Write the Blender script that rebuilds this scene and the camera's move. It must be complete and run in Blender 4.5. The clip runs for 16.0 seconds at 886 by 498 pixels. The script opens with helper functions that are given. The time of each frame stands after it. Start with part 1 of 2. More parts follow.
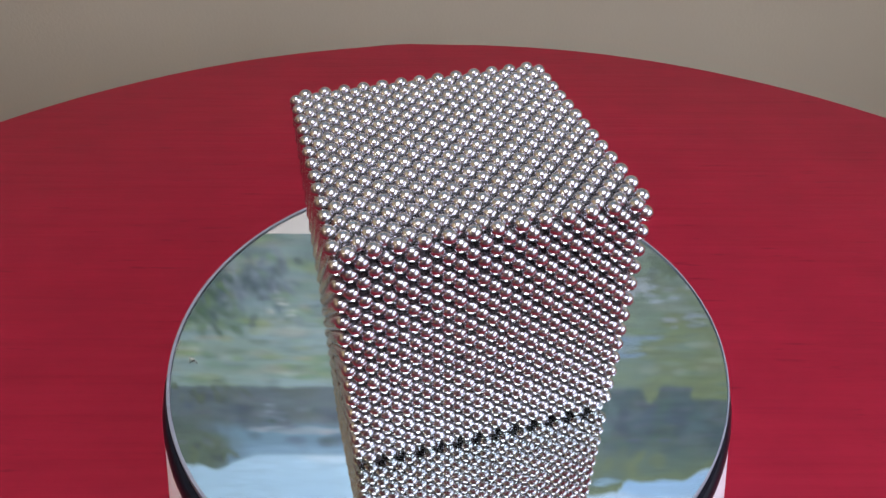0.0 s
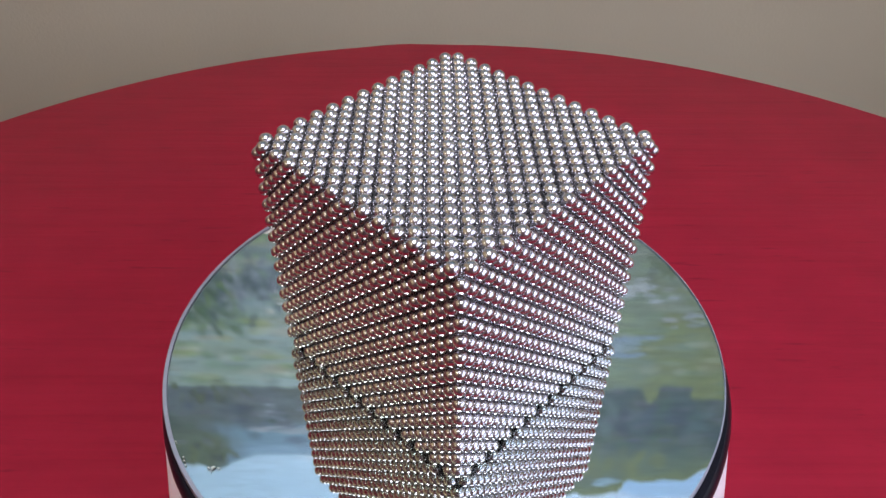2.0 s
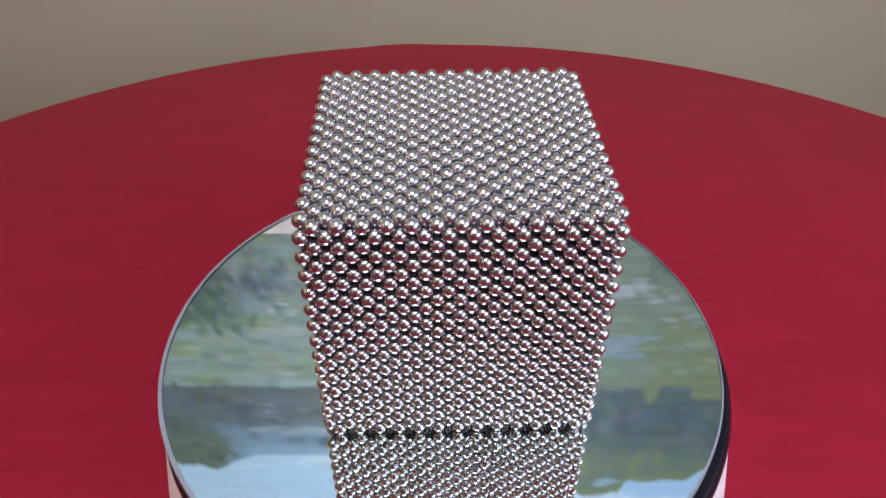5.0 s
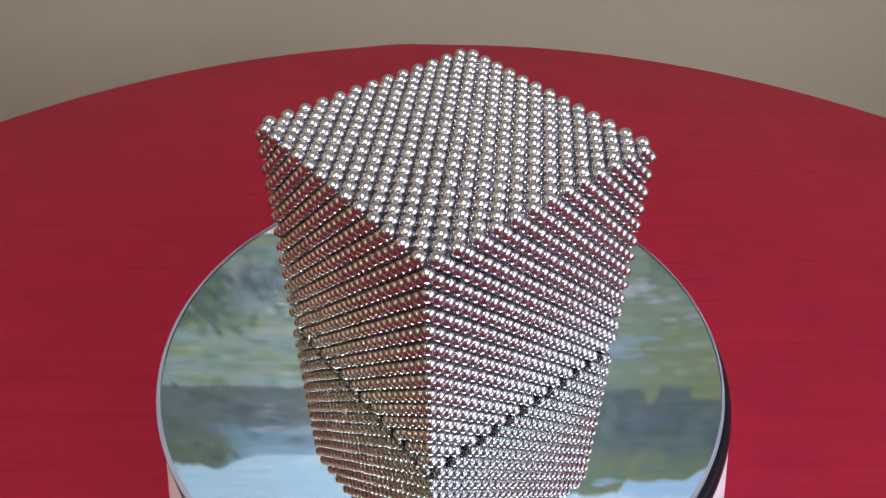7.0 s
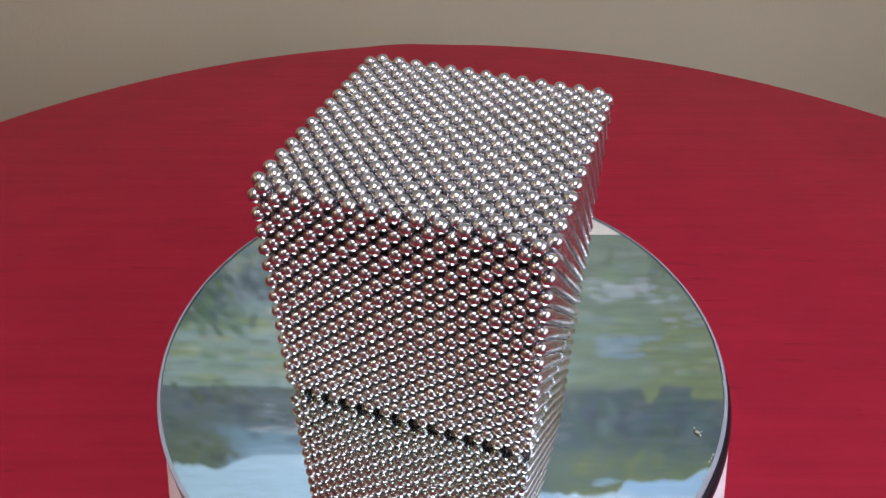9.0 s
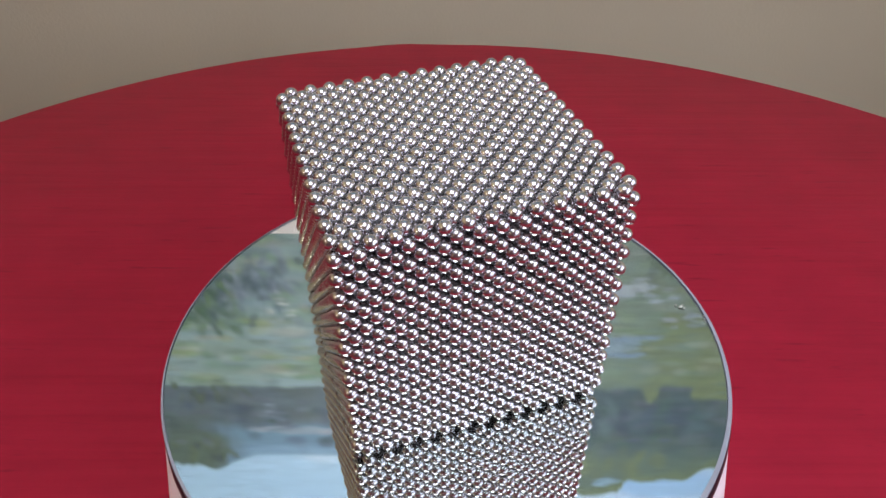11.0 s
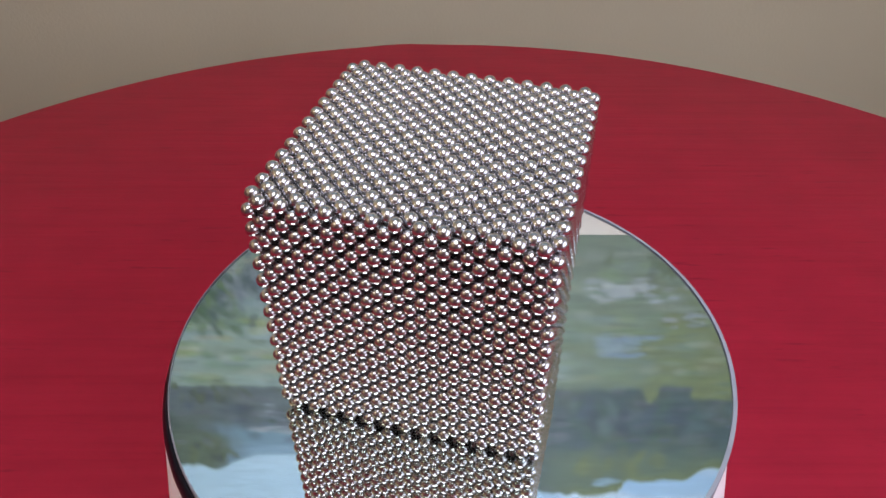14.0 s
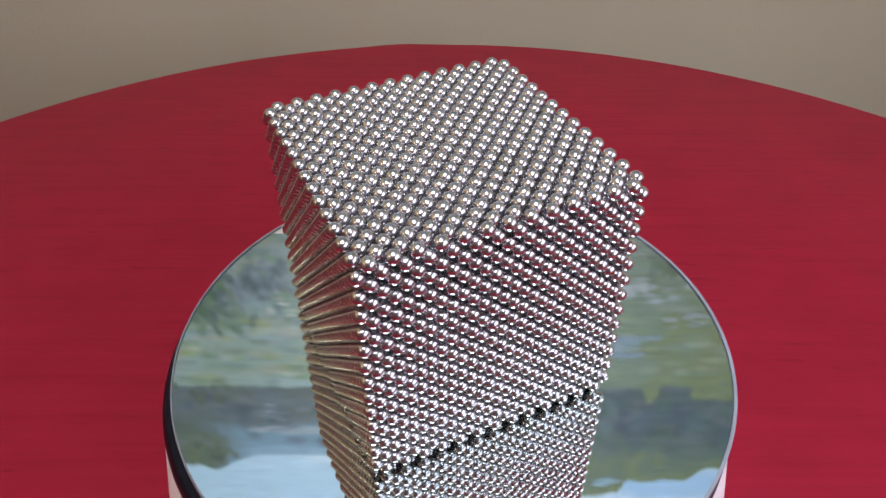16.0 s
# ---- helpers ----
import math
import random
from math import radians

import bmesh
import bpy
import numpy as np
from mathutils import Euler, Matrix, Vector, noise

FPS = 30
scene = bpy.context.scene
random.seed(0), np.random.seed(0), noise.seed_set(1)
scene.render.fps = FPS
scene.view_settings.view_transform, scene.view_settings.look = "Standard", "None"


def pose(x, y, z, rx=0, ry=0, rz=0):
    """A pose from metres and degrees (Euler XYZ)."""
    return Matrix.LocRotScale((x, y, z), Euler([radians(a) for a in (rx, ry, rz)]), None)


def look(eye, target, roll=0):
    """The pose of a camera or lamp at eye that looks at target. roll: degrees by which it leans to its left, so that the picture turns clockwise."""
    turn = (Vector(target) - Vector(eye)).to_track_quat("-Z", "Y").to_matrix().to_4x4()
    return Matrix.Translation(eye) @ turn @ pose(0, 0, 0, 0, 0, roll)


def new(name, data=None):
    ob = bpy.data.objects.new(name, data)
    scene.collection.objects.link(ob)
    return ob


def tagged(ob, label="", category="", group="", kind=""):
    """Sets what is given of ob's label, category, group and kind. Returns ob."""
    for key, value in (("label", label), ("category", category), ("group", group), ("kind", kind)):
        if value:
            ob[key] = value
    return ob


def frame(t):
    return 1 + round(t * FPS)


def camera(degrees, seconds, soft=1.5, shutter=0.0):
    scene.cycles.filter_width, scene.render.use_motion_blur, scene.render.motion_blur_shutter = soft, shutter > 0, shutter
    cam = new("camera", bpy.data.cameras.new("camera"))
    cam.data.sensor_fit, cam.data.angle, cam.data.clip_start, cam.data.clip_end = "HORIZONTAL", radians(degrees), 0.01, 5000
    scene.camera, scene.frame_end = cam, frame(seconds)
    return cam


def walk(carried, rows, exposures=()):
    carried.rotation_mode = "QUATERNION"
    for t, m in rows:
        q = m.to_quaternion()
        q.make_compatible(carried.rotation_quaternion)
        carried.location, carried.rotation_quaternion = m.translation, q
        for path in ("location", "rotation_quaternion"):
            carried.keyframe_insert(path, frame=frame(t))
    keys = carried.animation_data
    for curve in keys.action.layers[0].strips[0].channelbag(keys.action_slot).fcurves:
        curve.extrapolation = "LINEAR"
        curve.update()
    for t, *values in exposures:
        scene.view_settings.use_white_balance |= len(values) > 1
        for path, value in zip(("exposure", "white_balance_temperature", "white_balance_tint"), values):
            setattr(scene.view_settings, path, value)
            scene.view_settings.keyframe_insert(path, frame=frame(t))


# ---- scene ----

# ---- camera ----
cam = camera(62.65, 16.0, soft=1.5)
EYE = Vector((0.0, -0.2066, 0.2208))
PITCH, YAW = radians(39.88), radians(-0.41)
AIM = EYE + Vector((math.sin(YAW) * math.cos(PITCH), math.cos(YAW) * math.cos(PITCH), -math.sin(PITCH)))
STILL = look(EYE, AIM, -0.05)
# the camera's white balance drifts a little warmer
walk(cam, [(0.0, STILL), (16.0, STILL)], [(0.0, 0.06, 6300, 11), (4.2, 0.06, 6350, 11), (6.3, 0.06, 6520, 10), (16.0, 0.06, 6620, 10)])

# turn of the turntable about the z axis, seconds and degrees
TURN = [(0.0, -254.4), (0.5, -247.25), (1.0, -240.3), (1.5, -232.75), (2.0, -223.95), (2.5, -215.9), (3.0, -209.75),
        (3.5, -201.75), (4.0, -194.95), (4.2, -191.9), (6.3, -153.65), (6.5, -150.15), (7.0, -140.8), (7.5, -132.65),
        (8.0, -125.2), (8.5, -116.85), (9.0, -108.85), (9.2, -104.95), (11.3, -65.2), (11.5, -60.9), (12.0, -52.2),
        (12.5, -43.75), (13.0, -33.95), (13.5, -24.6), (14.0, -14.8), (14.5, -3.9), (15.0, 4.7), (15.5, 15.5), (16.0, 25.05)]
CUBE_OFF = (-0.0026, -0.0012)      # the cube stands a little off the axis
MIRROR_OFF = (0.0024, -0.0010)     # and so does the mirror

# ---- world and light ----
world = bpy.data.worlds.new("sky")
scene.world = world
world.use_nodes = True
wn = world.node_tree
sky = wn.nodes.new("ShaderNodeTexSky")
sky.sky_type, sky.sun_disc = "NISHITA", False
sky.sun_elevation, sky.sun_rotation = radians(42), radians(200)
wn.links.new(sky.outputs[0], wn.nodes["Background"].inputs[0])
wn.nodes["Background"].inputs[1].default_value = 0.12

TABLE_Z = -0.050
FLOOR_Z, CEIL_Z = -0.80, 1.65
X0, X1, Y0, Y1 = -1.10, 0.92, -1.60, 0.62      # inner faces of the room
WIN_Y0, WIN_Y1, WIN_Z0, WIN_Z1 = -1.54, 0.12, -0.42, 1.58


def area_lamp(name, m, sx, sy, watts, colour):
    data = bpy.data.lights.new(name, "AREA")
    data.shape, data.size, data.size_y, data.energy, data.color = "RECTANGLE", sx, sy, watts, colour
    ob = new(name, data)
    ob.matrix_world = m
    return ob


# daylight through the two sashes of the window
for k in (0, 1):
    yc = WIN_Y0 + (WIN_Y1 - WIN_Y0) * (0.25 + 0.5 * k)
    area_lamp("window_light", look((X1 + 0.06, yc, (WIN_Z0 + WIN_Z1) / 2), (0, yc, (WIN_Z0 + WIN_Z1) / 2)), WIN_Z1 - WIN_Z0 - 0.1,
              (WIN_Y1 - WIN_Y0) / 2 - 0.14, 11.0, (0.83, 0.82, 1.0))


# ---- materials ----
def nodes_of(name, base=(0.5, 0.5, 0.5), rough=0.5, metal=0.0):
    mat = bpy.data.materials.new(name)
    mat.use_nodes = True
    nt = mat.node_tree
    b = nt.nodes["Principled BSDF"]
    b.inputs["Base Color"].default_value = (*base, 1)
    b.inputs["Roughness"].default_value = rough
    b.inputs["Metallic"].default_value = metal
    return mat, nt, b


def grain(nt, scale, stretch=(1, 1, 1), detail=4.0, rough=0.55):
    co = nt.nodes.new("ShaderNodeTexCoord")
    mp = nt.nodes.new("ShaderNodeMapping")
    mp.inputs["Scale"].default_value = stretch
    tx = nt.nodes.new("ShaderNodeTexNoise")
    tx.inputs["Scale"].default_value = scale
    tx.inputs["Detail"].default_value = detail
    tx.inputs["Roughness"].default_value = rough
    nt.links.new(co.outputs["Object"], mp.inputs[0])
    nt.links.new(mp.outputs[0], tx.inputs["Vector"])
    return tx.outputs["Fac"]


def ramp(nt, fac, stops):
    r = nt.nodes.new("ShaderNodeValToRGB")
    while len(r.color_ramp.elements) < len(stops):
        r.color_ramp.elements.new(0.5)
    for e, (at, c) in zip(r.color_ramp.elements, stops):
        e.position, e.color = at, (*c, 1)
    nt.links.new(fac, r.inputs[0])
    return r.outputs[0]


def mix(nt, a, b, fac, how="MIX"):
    m = nt.nodes.new("ShaderNodeMix")
    m.data_type, m.blend_type = "RGBA", how
    m.inputs[0].default_value = 1.0
    if hasattr(fac, "links"):
        nt.links.new(fac, m.inputs[0])
    else:
        m.inputs[0].default_value = fac
    for s, v in ((m.inputs[6], a), (m.inputs[7], b)):
        if hasattr(v, "links"):
            nt.links.new(v, s)
        else:
            s.default_value = (*v, 1)
    return m.outputs[2]


def bump(nt, b, fac, strength, dist):
    n = nt.nodes.new("ShaderNodeBump")
    n.inputs["Strength"].default_value = strength
    n.inputs["Distance"].default_value = dist
    nt.links.new(fac, n.inputs["Height"])
    nt.links.new(n.outputs[0], b.inputs["Normal"])


def mat_nickel():
    mat, nt, b = nodes_of("polished_nickel", (0.59, 0.587, 0.61), 0.22, 1.0)
    g = grain(nt, 900.0, (1, 1, 1), 2.0)
    r = nt.nodes.new("ShaderNodeMapRange")
    r.inputs[3].default_value, r.inputs[4].default_value = 0.19, 0.25
    nt.links.new(g, r.inputs[0])
    nt.links.new(r.outputs[0], b.inputs["Roughness"])
    return mat


def mat_red_wood():
    mat, nt, b = nodes_of("red_painted_wood", (0.3, 0.02, 0.03), 0.48)
    b.inputs["Specular IOR Level"].default_value = 0.14
    fine = grain(nt, 60.0, (0.10, 2.2, 1), 6.0, 0.62)
    broad = grain(nt, 5.0, (0.5, 2.0, 1), 3.0)
    a = ramp(nt, fine, [(0.24, (0.250, 0.0086, 0.0235)), (0.42, (0.282, 0.0100, 0.0285)), (0.7, (0.305, 0.0116, 0.033))])
    thread = grain(nt, 150.0, (0.05, 2.6, 1), 5.0, 0.7)
    mottle = grain(nt, 45.0, (0.6, 1.0, 1), 4.0, 0.6)
    nicks = grain(nt, 130.0, (0.22, 2.0, 1), 3.0, 0.6)
    c = mix(nt, a, ramp(nt, broad, [(0.3, (0.93, 0.92, 0.92)), (0.7, (1.0, 1.0, 1.0))]), 1.0, "MULTIPLY")
    c = mix(nt, c, ramp(nt, thread, [(0.30, (0.92, 0.91, 0.92)), (0.5, (1.0, 1.0, 1.0)), (0.72, (1.03, 1.04, 1.04))]), 1.0, "MULTIPLY")
    c = mix(nt, c, ramp(nt, mottle, [(0.3, (0.90, 0.90, 0.92)), (0.7, (1.07, 1.07, 1.05))]), 1.0, "MULTIPLY")
    c = mix(nt, c, ramp(nt, nicks, [(0.27, (0.74, 0.74, 0.76)), (0.36, (1.0, 1.0, 1.0))]), 1.0, "MULTIPLY")
    nt.links.new(c, b.inputs["Base Color"])
    bump(nt, b, thread, 0.35, 0.0006)
    return mat


def mat_wall(name, colour):
    mat, nt, b = nodes_of(name, colour, 0.85)
    big = grain(nt, 1.6, (1, 1, 1), 4.0)
    hi, lo = colour, tuple(0.90 * c for c in colour)
    nt.links.new(ramp(nt, big, [(0.3, lo), (0.7, hi)]), b.inputs["Base Color"])
    bump(nt, b, grain(nt, 260.0, (1, 1, 1), 2.0), 0.25, 0.001)
    return mat


def mat_plain(name, colour, rough, scale=80.0, vary=0.12, metal=0.0):
    mat, nt, b = nodes_of(name, colour, rough, metal)
    g = grain(nt, scale, (1, 1, 1), 4.0)
    nt.links.new(ramp(nt, g, [(0.3, tuple(c * (1 - vary) for c in colour)), (0.7, colour)]), b.inputs["Base Color"])
    return mat


def mat_glass(name):
    mat, nt, b = nodes_of(name, (0.97, 1.0, 0.99), 0.0)
    b.inputs["Transmission Weight"].default_value = 1.0
    b.inputs["IOR"].default_value = 1.5
    return mat


def mat_silver():
    mat, nt, b = nodes_of("silvering", (0.88, 0.90, 0.89), 0.0, 1.0)
    return mat


def mat_canvas():
    mat, nt, b = nodes_of("oil_paint", (0.5, 0.5, 0.5), 0.6)
    at = nt.nodes.new("ShaderNodeAttribute")
    at.attribute_name = "paint"
    strokes = grain(nt, 40.0, (0.6, 1.0, 2.4), 5.0)
    c = mix(nt, at.outputs["Color"], ramp(nt, strokes, [(0.3, (0.94, 1.04, 1.12)), (0.7, (1.17, 1.29, 1.34))]), 1.0, "MULTIPLY")
    nt.links.new(c, b.inputs["Base Color"])
    bump(nt, b, strokes, 0.2, 0.002)
    return mat


def mat_glow(name, colour, strength):
    mat, nt, b = nodes_of(name, (0.8, 0.8, 0.8), 0.5)
    b.inputs["Emission Color"].default_value = (*colour, 1)
    b.inputs["Emission Strength"].default_value = strength
    return mat


NICKEL, RED, SILVER, GLASS = mat_nickel(), mat_red_wood(), mat_silver(), mat_glass("clear_glass")
BEIGE = mat_wall("beige_wall_paint", (0.555, 0.508, 0.38))
TAN = mat_wall("golden_wall_paint", (0.56, 0.45, 0.24))
BROWN = mat_wall("red_brown_tint_panel", (0.22, 0.085, 0.065))
MAUVE = mat_wall("mauve_wall_paint", (0.14, 0.072, 0.076))
TAN_CEIL = mat_wall("tan_ceiling_paint", (0.33, 0.295, 0.22))
FLOORING = mat_plain("brown_carpet", (0.12, 0.065, 0.055), 0.95, 300.0, 0.4)
EDGE_GREY = mat_plain("ground_glass_edge", (0.29, 0.32, 0.38), 0.6)
EDGE_GREY.node_tree.nodes["Principled BSDF"].inputs["Specular IOR Level"].default_value = 0.15
BLACK = mat_plain("black_plastic", (0.010, 0.010, 0.017), 0.3, 900.0, 0.5)
BLACK.node_tree.nodes["Principled BSDF"].inputs["Specular IOR Level"].default_value = 0.22
WHITE_PLASTIC = mat_plain("white_plastic", (0.86, 0.85, 0.88), 0.35, 40.0, 0.05)
WHITE_WOOD = mat_plain("white_frame_paint", (0.82, 0.80, 0.76), 0.45, 30.0, 0.08)
TRIM = mat_plain("white_window_paint", (0.78, 0.77, 0.74), 0.4, 20.0, 0.06)
DROP = mat_plain("dried_drop", (0.50, 0.55, 0.48), 0.15, 900.0, 0.2)
CANVAS = mat_canvas()
WARM_GLOW = mat_glow("warm_lamp_glass", (1.0, 0.88, 0.70), 9.5)
GLOW = mat_glow("lamp_glass", (0.94, 0.925, 1.0), 11.6)


# ---- mesh helpers ----
def part(name, bm, material, parent=None, label="", smooth=False):
    me = bpy.data.meshes.new(name)
    bm.to_mesh(me)
    bm.free()
    me.materials.append(material)
    if smooth:
        for p in me.polygons:
            p.use_smooth = True
    ob = new(name, me)
    if parent is not None:
        ob.parent = parent
    if label:
        tagged(ob, label)
    return ob


def boxed(bm, x0, x1, y0, y1, z0, z1, bevel=0.0):
    made = bmesh.ops.create_cube(bm, size=1.0, matrix=Matrix.Translation(((x0 + x1) / 2, (y0 + y1) / 2, (z0 + z1) / 2)) @ Matrix.Diagonal((x1 - x0, y1 - y0, z1 - z0, 1)))
    if bevel:
        edges = {e for v in made["verts"] for e in v.link_edges}
        bmesh.ops.bevel(bm, geom=list(edges), offset=bevel, segments=2, affect="EDGES", profile=0.5)
    return bm


def lathe(profile, n=128, shape=None):
    """A turned body from (radius, z) pairs; shape(angle) may add to the radius."""
    bm = bmesh.new()
    rings = []
    for r, z in profile:
        if r == 0:
            rings.append([bm.verts.new((0, 0, z))])
        else:
            ring = []
            for k in range(n):
                a = 2 * math.pi * k / n
                q = r + (shape(a) if shape else 0)
                ring.append(bm.verts.new((q * math.cos(a), q * math.sin(a), z)))
            rings.append(ring)
    for lo, hi in zip(rings, rings[1:]):
        for k in range(n):
            j = (k + 1) % n
            if len(lo) == 1:
                bm.faces.new((lo[0], hi[j], hi[k]))
            elif len(hi) == 1:
                bm.faces.new((lo[k], lo[j], hi[0]))
            else:
                bm.faces.new((lo[k], lo[j], hi[j], hi[k]))
    bmesh.ops.recalc_face_normals(bm, faces=bm.faces)
    return bm


def sharp_by_angle(ob, degrees=35):
    me = ob.data
    for p in me.polygons:
        p.use_smooth = True
    me.set_sharp_from_angle(angle=radians(degrees))
    return ob


# ---- the room ----
T = 0.12
tagged(part("floor", boxed(bmesh.new(), X0 - T, X1 + T, Y0 - T, Y1 + T, FLOOR_Z - 0.1, FLOOR_Z), FLOORING), "brown carpeted floor under the table", "floor", kind="structure")
tagged(part("ceiling", boxed(bmesh.new(), X0 - T, X1 + T, Y0 - T, Y1 + T, CEIL_Z, CEIL_Z + 0.1), TAN_CEIL), "plain tan painted ceiling", "ceiling", kind="structure")
for nm, bx, mt, words in (("wall_north", (X0 - T, X1 + T, Y1, Y1 + T), BEIGE, "plain beige painted wall"),
                          ("wall_south", (X0 - T, X1 + T, Y0 - T, Y0), MAUVE, "plain dark mauve painted wall"),
                          ("wall_west", (X0 - T, X0, Y0, Y1), TAN, "golden tan wall behind the added red-brown panel")):
    tagged(part(nm, boxed(bmesh.new(), *bx, FLOOR_Z, CEIL_Z), mt), words, "wall", kind="structure")
# unseen panel added low on the west wall to redden the balls' reflections
tagged(part("tint_panel", boxed(bmesh.new(), X0, X0 + 0.012, Y0, Y1, FLOOR_Z, 0.50, 0.003), BROWN), "unseen red-brown panel added to tint what the balls reflect", "dado", kind="structure")
bm = bmesh.new()
boxed(bm, X1, X1 + T, Y0, WIN_Y0, FLOOR_Z, CEIL_Z)
boxed(bm, X1, X1 + T, WIN_Y1, Y1, FLOOR_Z, CEIL_Z)
boxed(bm, X1, X1 + T, WIN_Y0, WIN_Y1, FLOOR_Z, WIN_Z0)
boxed(bm, X1, X1 + T, WIN_Y0, WIN_Y1, WIN_Z1, CEIL_Z)
tagged(part("wall_east", bm, BEIGE), "beige painted wall with a window opening", "wall", kind="structure")

win = tagged(new("window_1"), "white two-sash window letting in daylight", "window", kind="structure")
bm = bmesh.new()
f = 0.05
boxed(bm, X1 + 0.02, X1 + 0.09, WIN_Y0, WIN_Y0 + f, WIN_Z0, WIN_Z1, 0.004)
boxed(bm, X1 + 0.02, X1 + 0.09, WIN_Y1 - f, WIN_Y1, WIN_Z0, WIN_Z1, 0.004)
boxed(bm, X1 + 0.02, X1 + 0.09, WIN_Y0 + f, WIN_Y1 - f, WIN_Z0, WIN_Z0 + f, 0.004)
boxed(bm, X1 + 0.02, X1 + 0.09, WIN_Y0 + f, WIN_Y1 - f, WIN_Z1 - f, WIN_Z1, 0.004)
boxed(bm, X1 + 0.02, X1 + 0.09, (WIN_Y0 + WIN_Y1) / 2 - 0.06, (WIN_Y0 + WIN_Y1) / 2 + 0.06, WIN_Z0 + f, WIN_Z1 - f, 0.004)
part("window_frame", bm, TRIM, win)
for k in (0, 1):
    y0 = WIN_Y0 + f if k == 0 else (WIN_Y0 + WIN_Y1) / 2 + 0.06
    y1 = (WIN_Y0 + WIN_Y1) / 2 - 0.06 if k == 0 else WIN_Y1 - f
    pane = part("pane", boxed(bmesh.new(), X1 + 0.074, X1 + 0.079, y0, y1, WIN_Z0 + f, WIN_Z1 - f), GLASS, win, "clear window pane")
    pane.visible_shadow = False
part("window_sill", boxed(bmesh.new(), X1 - 0.04, X1 + 0.02, WIN_Y0 - 0.03, WIN_Y1 + 0.03, WIN_Z0 - 0.03, WIN_Z0, 0.004), TRIM, win)

# ceiling lamp: a round opal dish that glows
lamp = tagged(new("ceiling_lamp"), "round opal glass ceiling lamp, switched on", "lamp")
lamp.location = (0.0, -0.42, CEIL_Z)
sharp_by_angle(part("canopy", lathe([(0, 0), (0.13, 0), (0.135, -0.02), (0.13, -0.03), (0, -0.03)], 48), TRIM, lamp))
sharp_by_angle(part("shade", lathe([(0, -0.031), (0.39, -0.035), (0.41, -0.05), (0.38, -0.082), (0.26, -0.112), (0.11, -0.127), (0, -0.13)], 64), GLOW, lamp, "glowing opal glass shade"))

# wall lamp: a small warm globe on a bracket
sconce = tagged(new("wall_lamp"), "small wall lamp with a warm glowing globe", "lamp")
sconce.location = (X0, -0.55, 0.98)
bm = lathe([(0, -0.006), (0.034, -0.006), (0.040, 0.0), (0.036, 0.012), (0, 0.012)], 32)
bmesh.ops.translate(bm, verts=bm.verts, vec=(0.155, 0, -0.128))
boxed(bm, 0.0, 0.15, -0.008, 0.008, -0.133, -0.121, 0.002)
sharp_by_angle(part("bracket", bm, TRIM, sconce))
globe = part("globe", lathe([(0, -0.099), (0.035, -0.095), (0.066, -0.072), (0.085, -0.03), (0.09, 0.0), (0.08, 0.045), (0.055, 0.075), (0.025, 0.09), (0, 0.094)], 40), WARM_GLOW, sconce, "warm glowing glass globe", True)
globe.location = (0.155, 0, -0.016)

# ---- the painting on the wall ----
PX0, PX1, PZ0, PZ1 = -0.68, 0.68, 0.420, 1.36


def step(a, b, v):
    t = min(1.0, max(0.0, (v - a) / (b - a)))
    return t * t * (3 - 2 * t)


def lerp3(a, b, t):
    return tuple(p + (q - p) * t for p, q in zip(a, b))


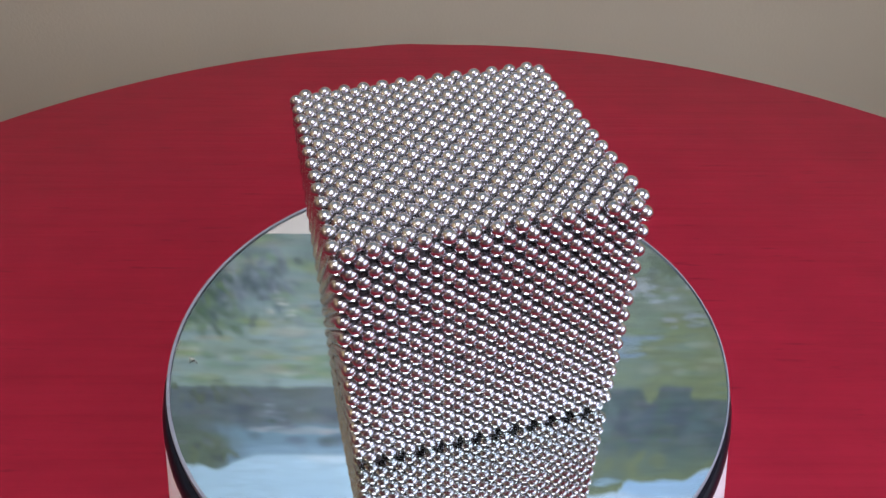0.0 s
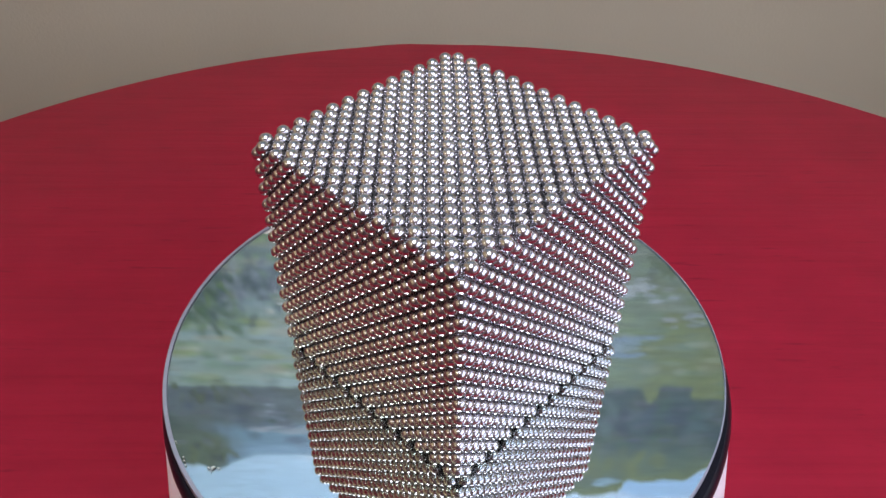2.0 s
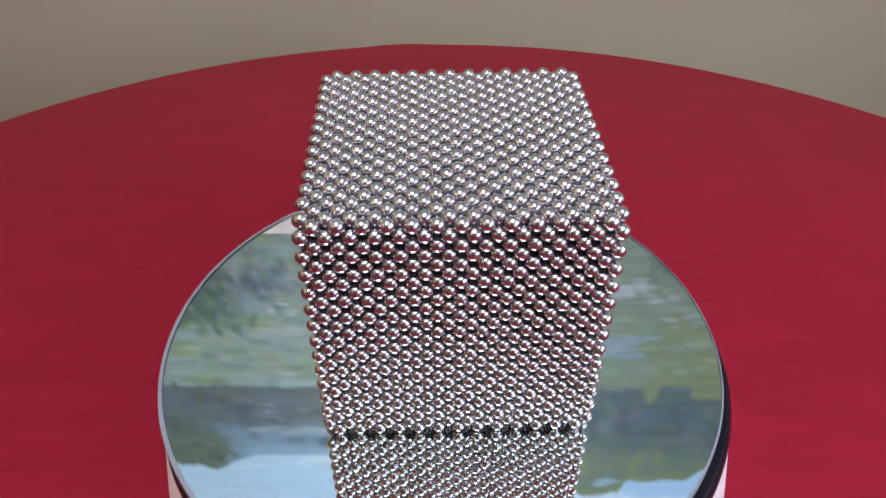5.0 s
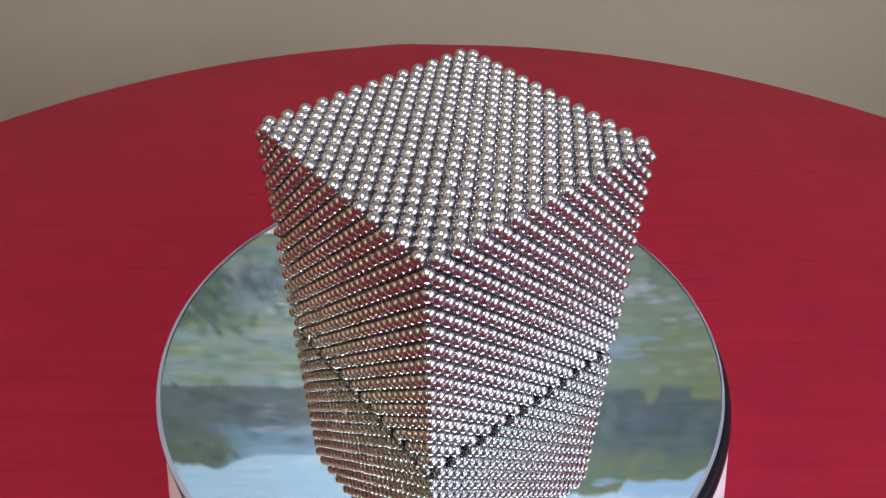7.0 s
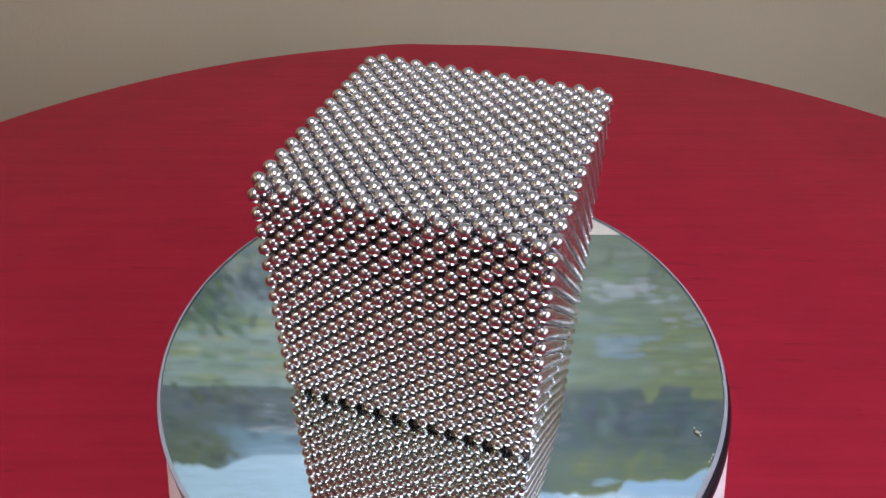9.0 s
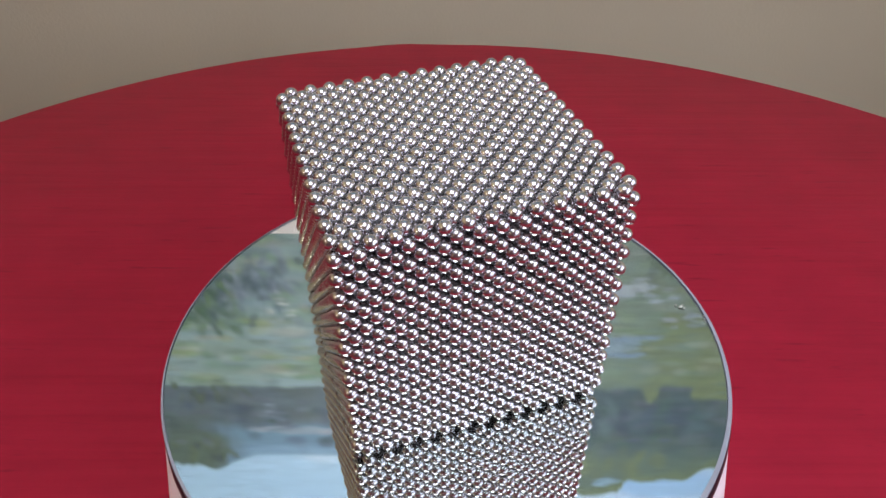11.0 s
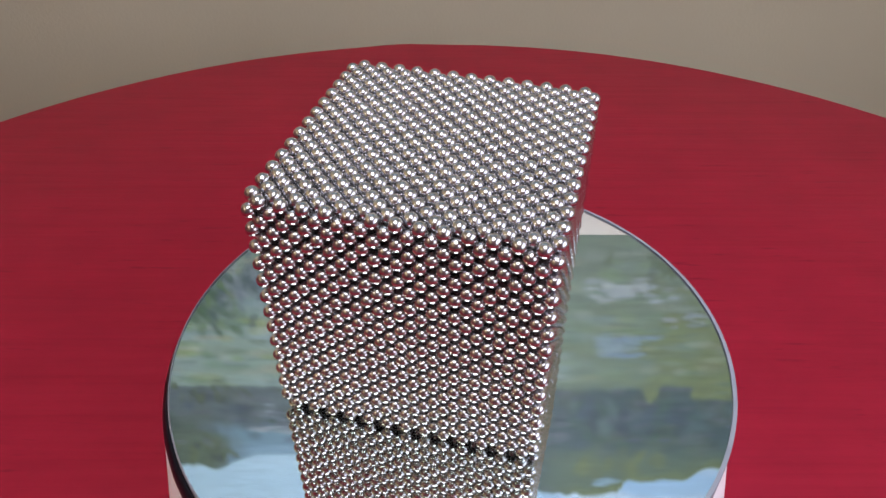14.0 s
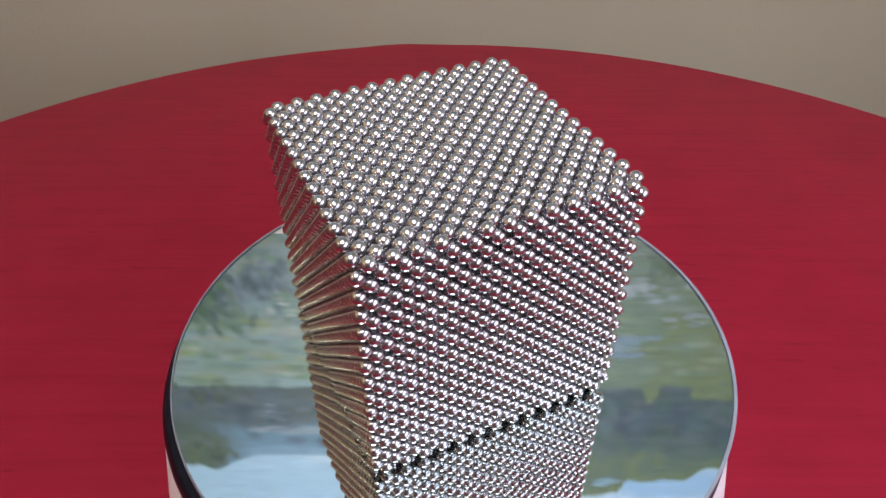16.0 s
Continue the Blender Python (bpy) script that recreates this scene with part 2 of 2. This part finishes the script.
def landscape(x, z):
    """Colour of the oil painting: a meadow by a lake, a dark wood and a pale blue sky."""
    streak = noise.noise((x * 7, z * 34, 1.0))
    fine = noise.noise((x * 22, z * 70, 4.0))
    blob = noise.noise((x * 16, z * 16, 7.0))
    wob = 0.012 * noise.noise((x * 24, 2.0, z * 5)) + 0.006 * noise.noise((x * 60, 5.0, z * 20))
    # meadow and water
    c = lerp3((0.235, 0.315, 0.290), (0.158, 0.190, 0.100), step(-0.25, 0.38, x + 0.15 * blob))
    calm = step(0.02, 0.26, x)
    c = lerp3(c, (0.280, 0.370, 0.420), 0.55 * step(0.0, 0.6, streak + 0.25 * fine) * (1 - 0.85 * calm))
    c = lerp3(c, (0.205, 0.240, 0.118), (0.5 - 0.25 * calm) * step(0.0, 0.6, -streak + 0.25 * fine))
    dab = noise.noise((x * 34, z * 60, 12.0))
    c = lerp3(c, (0.330, 0.370, 0.360), (0.45 - 0.35 * calm) * step(0.2, 0.6, dab))
    c = lerp3(c, (0.130, 0.190, 0.150), 0.5 * step(0.1, 0.5, fine))
    c = lerp3(c, lerp3((0.135, 0.190, 0.195), (0.160, 0.180, 0.118), calm), 0.75 * (1 - step(0.50, 0.64, z)) * step(-0.2, 0.3, blob + 0.15))
    c = lerp3(c, (0.165, 0.235, 0.225), 0.35 * step(0.12, 0.2, x) * (1 - step(0.30, 0.40, x + 0.1 * blob)))
    # hanging foliage and pale blossom
    d = ((x + 0.375) / 0.055) ** 2 + ((z - 0.555) / 0.075) ** 2
    c = lerp3(c, (0.060, 0.125, 0.060), 0.45 * (1 - step(0.6, 1.8, d + 1.2 * blob + 0.8 * noise.noise((x * 60, z * 14, 2.0)))))
    d = ((x - 0.275) / 0.035) ** 2 + ((z - 0.655) / 0.025) ** 2
    c = lerp3(c, (0.250, 0.330, 0.430), 0.7 * (1 - step(0.2, 1.5, d + 1.5 * fine)))
    # shore: dark wood from here up
    right = step(0.334, 0.356, x)
    shore = 0.762 + 0.030 * right + 0.010 * (right - step(0.360, 0.368, x)) - 0.036 * (step(0.360, 0.368, x) - step(0.418, 0.428, x)) + 0.6 * wob
    dark = lerp3((0.100, 0.135, 0.152), (0.066, 0.104, 0.118), step(-0.2, 0.3, x))
    dark = lerp3(dark, (0.085, 0.112, 0.092), step(-0.1, 0.4, blob) * 0.6)
    dark = lerp3(dark, (0.110, 0.125, 0.165), 0.5 * step(0.15, 0.5, fine))
    left_tree = 1 - step(-0.435, -0.365, x + 2.2 * wob + 0.015 * math.sin(z * 45))
    dark = lerp3(dark, (0.098, 0.136, 0.110), left_tree * step(0.83, 0.93, z))
    dark = lerp3(dark, (0.115, 0.160, 0.125), step(0.15, 0.25, x) * step(0.90, 0.99, z + 0.03 * blob))
    # far water between the woods
    gap = (1 - left_tree) * (1 - step(-0.06, 0.06, x)) * step(0.848, 0.900, z + wob)
    dark = lerp3(dark, (0.150, 0.250, 0.330), gap)
    dark = lerp3(dark, (0.200, 0.310, 0.430), gap * step(0.915, 0.945, z))
    d = ((x + 0.24) / 0.10) ** 2 + ((z - 0.885) / 0.012) ** 2
    dark = lerp3(dark, (0.300, 0.350, 0.400), 0.7 * (1 - step(0.2, 1.3, d + fine)))
    soft_edge = 0.006 + 0.003 * step(0.1, 0.3, x) + 0.010 * step(0.05, 0.15, x) * (1 - step(0.24, 0.30, x))
    c = lerp3(c, dark, step(shore - soft_edge, shore + soft_edge, z))
    # tree tops against the sky
    top = 0.962 + left_tree * (0.052 + 2.4 * wob - 0.02 * step(0.42, 0.50, -x)) + step(0.05, 0.22, x) * (0.13 - 0.05 * step(0.340, 0.356, x) - 0.042 * step(0.455, 0.50, x) + 1.3 * wob)
    c = lerp3(c, (0.165, 0.200, 0.105), 0.8 * step(0.2, 0.3, x) * step(top - 0.045, top - 0.005, z + 0.02 * blob))
    tint = noise.noise((x * 3, z * 6, 9.0))
    air = lerp3((0.40, 0.56, 0.70), (0.33, 0.50, 0.72), step(0.0, 0.4, x) + 0.4 * tint)
    air = lerp3(air, (0.62, 0.70, 0.76), 0.5 * step(0.05, 0.5, noise.noise((x * 5, z * 12, 3.0))))
    d = ((x - 0.318) / 0.022) ** 2 + ((z - 1.046) / 0.014) ** 2
    c = lerp3(c, air, max(step(top - 0.008, top + 0.010, z), 0.5 * (1 - step(0.0, 2.4, d + 2.2 * blob + 1.5 * dab))))
    return c


MEADOW_DABS = ((0.20, 0.30, 0.12), (0.30, 0.33, 0.12), (0.28, 0.38, 0.44), (0.44, 0.47, 0.45), (0.36, 0.33, 0.25), (0.12, 0.22, 0.13), (0.18, 0.27, 0.30), (0.24, 0.34, 0.22))
WOOD_DABS = ((0.05, 0.07, 0.10), (0.07, 0.10, 0.15), (0.07, 0.12, 0.10), (0.10, 0.15, 0.16), (0.04, 0.07, 0.06), (0.14, 0.16, 0.20))
AIR_DABS = ((0.46, 0.60, 0.74), (0.36, 0.53, 0.74), (0.60, 0.68, 0.76))


LEAF = ((0.05, 0.12, 0.05), (0.09, 0.17, 0.07), (0.04, 0.09, 0.06), (0.13, 0.21, 0.10), (0.07, 0.11, 0.12))
PALE = ((0.46, 0.49, 0.48), (0.38, 0.42, 0.44), (0.50, 0.50, 0.46), (0.30, 0.36, 0.38))
SLATE = ((0.10, 0.14, 0.18), (0.16, 0.20, 0.25), (0.07, 0.11, 0.12), (0.22, 0.26, 0.30))
OLIVE = ((0.09, 0.12, 0.07), (0.07, 0.10, 0.06), (0.12, 0.15, 0.08), (0.06, 0.08, 0.09))
LILAC = ((0.26, 0.30, 0.34), (0.31, 0.33, 0.37), (0.23, 0.27, 0.31))
FRINGE = ((0.15, 0.18, 0.09), (0.18, 0.21, 0.10), (0.13, 0.16, 0.10))
MIST = ((0.38, 0.41, 0.43), (0.31, 0.35, 0.38))
BLUE = ((0.17, 0.24, 0.33), (0.20, 0.28, 0.36))
# middle, spread, number, tones, stroke size, upright or level
CLUSTERS = ((-0.370, 0.550, 0.030, 0.035, 80, LEAF, 0.020, True), (-0.300, 0.530, 0.035, 0.030, 90, SLATE, 0.016, True), (-0.255, 0.575, 0.025, 0.020, 16, PALE, 0.010, False),
            (0.275, 0.532, 0.034, 0.012, 40, MIST, 0.014, False), (0.385, 0.595, 0.018, 0.010, 10, LILAC, 0.012, False), (0.330, 0.480, 0.060, 0.025, 26, OLIVE, 0.018, True),
            (0.320, 0.640, 0.022, 0.005, 10, BLUE, 0.014, False), (0.300, 0.678, 0.014, 0.004, 6, BLUE, 0.014, False),
            (-0.290, 0.840, 0.030, 0.018, 12, SLATE, 0.012, False), (-0.420, 0.780, 0.030, 0.012, 24, OLIVE, 0.016, True), (0.300, 0.860, 0.090, 0.030, 18, WOOD_DABS[:4], 0.034, True),
            (-0.345, 0.883, 0.026, 0.004, 9, LILAC, 0.016, False), (-0.245, 0.886, 0.020, 0.004, 6, LILAC, 0.016, False), (-0.320, 0.833, 0.010, 0.006, 3, LILAC, 0.012, False),
            (0.340, 0.985, 0.070, 0.018, 16, FRINGE, 0.030, True), (-0.440, 0.955, 0.030, 0.020, 22, OLIVE, 0.018, True))


def stroke(colours, xs, zs, x, z, sx, sz, most, tone, lean):
    dx, dz = (xs - x)[None, :], (zs - z)[:, None]
    d = ((dx + lean * dz) / sx) ** 2 + ((dz - lean * 0.4 * dx) / sz) ** 2
    colours += (np.array(tone) - colours) * (most * np.exp(-d * d))[..., None]


def dabbed(colours, xs, zs):
    """Lays short soft brush strokes over the canvas colours, an array of rows by columns by 3."""
    rng = np.random.default_rng(21)
    for _ in range(1500):
        x, z = rng.uniform(PX0, PX1), rng.uniform(PZ0, PZ1 - 0.15)
        if z < 0.745:
            tone, sx, sz, most = MEADOW_DABS[rng.integers(8)], rng.uniform(0.010, 0.034), rng.uniform(0.005, 0.014), 0.5 - 0.3 * step(0.02, 0.26, x)
        elif 0.79 < z < 0.93:
            tone, sx, sz, most = WOOD_DABS[rng.integers(6)], rng.uniform(0.008, 0.025), rng.uniform(0.006, 0.02), 0.6
        elif z > 1.12:
            tone, sx, sz, most = AIR_DABS[rng.integers(3)], rng.uniform(0.03, 0.08), rng.uniform(0.01, 0.02), 0.4
        else:
            continue
        stroke(colours, xs, zs, x, z, sx, sz, most * rng.uniform(0.4, 1.0), tone, rng.uniform(-0.25, 0.25))
    for cx, cz, rx, rz, count, tones, size, upright in CLUSTERS:
        for _ in range(count):
            long, short = rng.uniform(0.5, 1.2) * size, rng.uniform(0.25, 0.5) * size
            sx, sz = (short, long) if upright else (long, short)
            stroke(colours, xs, zs, rng.normal(cx, rx), rng.normal(cz, rz), sx, sz, rng.uniform(0.3, 0.75), tones[rng.integers(len(tones))], rng.uniform(-0.6, 0.6))
    return colours


def build_painting():
    thing = tagged(new("framed_painting"), "landscape painting of lake and dark trees in a white frame", "painting")
    thing.location = (0, Y1, 0)
    nx, nz = 240, 190
    verts = [(PX0 + (PX1 - PX0) * i / nx, -0.020, PZ0 + (PZ1 - PZ0) * j / nz) for j in range(nz + 1) for i in range(nx + 1)]
    faces = [(j * (nx + 1) + i, j * (nx + 1) + i + 1, (j + 1) * (nx + 1) + i + 1, (j + 1) * (nx + 1) + i) for j in range(nz) for i in range(nx)]
    me = bpy.data.meshes.new("canvas")
    me.from_pydata(verts, [], faces)
    paint = me.color_attributes.new("paint", "FLOAT_COLOR", "POINT")
    xs, zs = np.linspace(PX0, PX1, nx + 1), np.linspace(PZ0, PZ1, nz + 1)
    colours = dabbed(np.array([[landscape(x, z) for x in xs] for z in zs]), xs, zs)
    paint.data.foreach_set("color", np.concatenate([colours, np.ones((nz + 1, nx + 1, 1))], axis=2).ravel())
    me.materials.append(CANVAS)
    canvas = new("canvas", me)
    canvas.parent = thing
    tagged(canvas, "painted canvas with meadow, woods and pale sky")
    w = 0.055
    for x0, x1, z0, z1 in ((PX0 - w, PX1 + w, PZ0 - w, PZ0), (PX0 - w, PX1 + w, PZ1, PZ1 + w), (PX0 - w, PX0, PZ0, PZ1), (PX1, PX1 + w, PZ0, PZ1)):
        part("frame_rail", boxed(bmesh.new(), x0, x1, -0.028, 0.0, z0, z1, 0.003), WHITE_WOOD, thing, "white painted frame rail")
    part("backing", boxed(bmesh.new(), PX0, PX1, -0.017, -0.001, PZ0, PZ1), WHITE_WOOD, thing)


build_painting()


# ---- the table ----
def build_table():
    thing = tagged(new("round_table"), "round red painted wooden table with fine grain", "table")
    thing.location = (0.0034, -0.0758, FLOOR_Z)
    h, r = TABLE_Z - FLOOR_Z, 0.4768

    def rim(a):
        d = (a - radians(95.4)) / radians(3.2)
        return 0.0030 * math.exp(-d * d) + 0.0006 * math.sin(3 * a + 1.0)

    top = part("tabletop", lathe([(0, h - 0.026), (r - 0.006, h - 0.026), (r - 0.001, h - 0.022), (r, h - 0.015), (r - 0.0006, h - 0.005), (r - 0.002, h - 0.0014), (r - 0.005, h), (0.25, h), (0, h)], 256, rim), RED, thing)
    sharp_by_angle(top, 40)
    sharp_by_angle(part("pedestal", lathe([(0, 0.03), (0.05, 0.03), (0.055, 0.10), (0.04, 0.25), (0.045, 0.5), (0.06, h - 0.06), (0.16, h - 0.027), (0, h - 0.027)], 48), RED, thing))
    sharp_by_angle(part("foot", lathe([(0, 0), (0.26, 0), (0.26, 0.012), (0.22, 0.022), (0.06, 0.031), (0, 0.031)], 64), RED, thing))


build_table()


# ---- the turntable, the mirror and the cube ----
def build_turntable():
    thing = tagged(new("turntable"), "white display turntable with a glossy black platter on the red table", "turntable")
    thing.location = (0, 0, TABLE_Z)
    top = -0.0045 - TABLE_Z
    z = top - 0.0075
    sharp_by_angle(part("base", lathe([(0, 0), (0.1203, 0), (0.1214, 0.002), (0.1149, z - 0.0012), (0.1143, z - 0.0004), (0, z - 0.0004)], 160), WHITE_PLASTIC, thing, "white plastic drum"))
    platter = sharp_by_angle(part("platter", lathe([(0, z), (0.1139, z), (0.1144, z + 0.0005), (0.1145, z + 0.002), (0.1142, top - 0.003), (0.1130, top - 0.0008), (0.112, top), (0, top)], 160), BLACK, thing, "glossy black platter"))
    return platter


def build_mirror():
    thing = tagged(new("round_mirror"), "round mirror with a grey glass edge lying on the turntable", "mirror")
    r, inner = 0.1126, 0.1126 - 0.0010
    shift = Vector((-0.00055, -0.00024, 0))      # the silvered disc sits a little off the middle of its rim

    def shifted(bm, limit):
        bmesh.ops.translate(bm, verts=[v for v in bm.verts if math.hypot(v.co.x, v.co.y) < limit], vec=shift)
        return bm

    sharp_by_angle(part("silvering", shifted(lathe([(0, -0.0040), (inner, -0.0040), (inner, -0.0008), (0, -0.0008)], 192), 1), SILVER, thing, "silvered mirror coating"), 20)
    sharp_by_angle(part("glass", shifted(lathe([(0, -0.0006), (inner + 0.0001, -0.0006), (inner + 0.0001, 0.0), (0, 0.0)], 192), 1), GLASS, thing, "clear glass pane"), 20)
    # tiny pale drops near the edge
    for name, x, y, sx, sy, h, turn in (("drop", 0.0125, 0.1025, 0.0009, 0.0006, 0.0006, 80), ("drop", 0.0136, 0.1036, 0.0005, 0.0004, 0.0004, 30),
                                        ("drop", 0.0110, 0.1012, 0.0005, 0.0003, 0.0003, 40), ("drop", 0.0118, 0.1038, 0.0003, 0.0003, 0.0003, 0),
                                        ("drop", 0.0222, 0.1080, 0.0005, 0.0003, 0.0004, 20), ("drop", 0.0238, 0.1074, 0.0004, 0.0003, 0.0003, 70),
                                        ("drop", 0.0204, 0.1086, 0.0004, 0.0004, 0.0003, 110), ("drop", 0.0316, 0.1059, 0.0004, 0.0003, 0.0003, 15)):
        bm = lathe([(0, 0), (1.0, 0), (0.98, 0.25), (0.80, 0.62), (0.45, 0.90), (0, 1.0)], 16)
        bmesh.ops.transform(bm, verts=bm.verts, matrix=pose(x, y, 0, 0, 0, turn) @ Matrix.Diagonal((sx, sy, h, 1)))
        part(name, bm, DROP, thing, "tiny pale drop on the mirror", True)
    ring = lathe([(inner - 0.0002, -0.0045), (r - 0.0003, -0.0045), (r, -0.0040), (r, -0.0006), (r - 0.0002, 0.0000), (inner - 0.0002, 0.0002), (inner - 0.0002, -0.0045)], 192)
    sharp_by_angle(part("edge", shifted(ring, inner + 0.0003), EDGE_GREY, thing, "grey ground glass edge"), 50)
    return thing


BALL_R = 0.00247
PITCH_MM = 0.005 / math.sqrt(2)
N = 27


def build_cube():
    thing = tagged(new("magnet_ball_cube"), "cube of small shiny nickel magnet balls standing on the mirror", "magnet cube")

    def ball_mesh(level):
        bm = bmesh.new()
        bmesh.ops.create_icosphere(bm, subdivisions=level, radius=BALL_R)
        v = np.array([x.co[:] for x in bm.verts])
        bm.verts.index_update()
        q = np.array([[x.index for x in p.verts] for p in bm.faces])
        bm.free()
        return v, q

    round_v, round_f = ball_mesh(3)
    small_v, small_f = ball_mesh(2)
    rng = np.random.default_rng(7)
    singles, shell, core = [], [], []
    for k in range(N):
        for j in range(N):
            for i in range(N):
                if (i + j + k) % 2 == 0:
                    continue
                depth = min(i, j, k, N - 1 - i, N - 1 - j, N - 1 - k)
                if depth > 2:
                    continue
                jig = rng.normal(0, 0.000015, 3)
                if k == 0:
                    jig[2] = 0
                at = np.array([(i - 13) * PITCH_MM, (j - 13) * PITCH_MM, BALL_R + k * PITCH_MM]) + jig
                (singles if k == N - 1 else shell if depth < 2 else core).append(at)

    me = bpy.data.meshes.new("ball")
    me.from_pydata(round_v.tolist(), [], round_f.tolist())
    me.materials.append(NICKEL)
    me.polygons.foreach_set("use_smooth", [True] * len(me.polygons))
    for at in singles:
        ob = new("ball", me)
        ob.parent = thing
        ob.location = at

    def joined(name, v, q, places, label):
        places = np.array(places)
        vv = (places[:, None, :] + v[None]).reshape(-1, 3)
        ff = (np.arange(len(places))[:, None, None] * len(v) + q[None]).reshape(-1, 3)
        mesh = bpy.data.meshes.new(name)
        mesh.vertices.add(len(vv))
        mesh.vertices.foreach_set("co", vv.ravel())
        mesh.loops.add(ff.size)
        mesh.loops.foreach_set("vertex_index", ff.ravel().astype(np.int32))
        mesh.polygons.add(len(ff))
        mesh.polygons.foreach_set("loop_start", np.arange(0, ff.size, 3, dtype=np.int32))
        mesh.update(calc_edges=True)
        mesh.polygons.foreach_set("use_smooth", [True] * len(ff))
        mesh.materials.append(NICKEL)
        ob = new(name, mesh)
        ob.parent = thing
        tagged(ob, label, kind="stuff")

    joined("side_ball_field", round_v, round_f, shell, "nickel magnet balls of the sides")
    joined("inner_ball_field", small_v, small_f, core, "nickel magnet balls behind the outer ones")
    return thing


PLATTER, MIRROR, CUBE = build_turntable(), build_mirror(), build_cube()


def motions():
    def turned(off, z, y=0.0):
        rows = []
        for t, deg in TURN:
            a = radians(deg)
            rows.append((t, pose(math.cos(a) * off[0] - math.sin(a) * off[1], y + math.sin(a) * off[0] + math.cos(a) * off[1], z, 0, 0, deg)))
        return rows

    walk(PLATTER, turned((0, 0), 0))
    walk(MIRROR, turned(MIRROR_OFF, 0, 0.0012))
    walk(CUBE, turned(CUBE_OFF, 0))


motions()
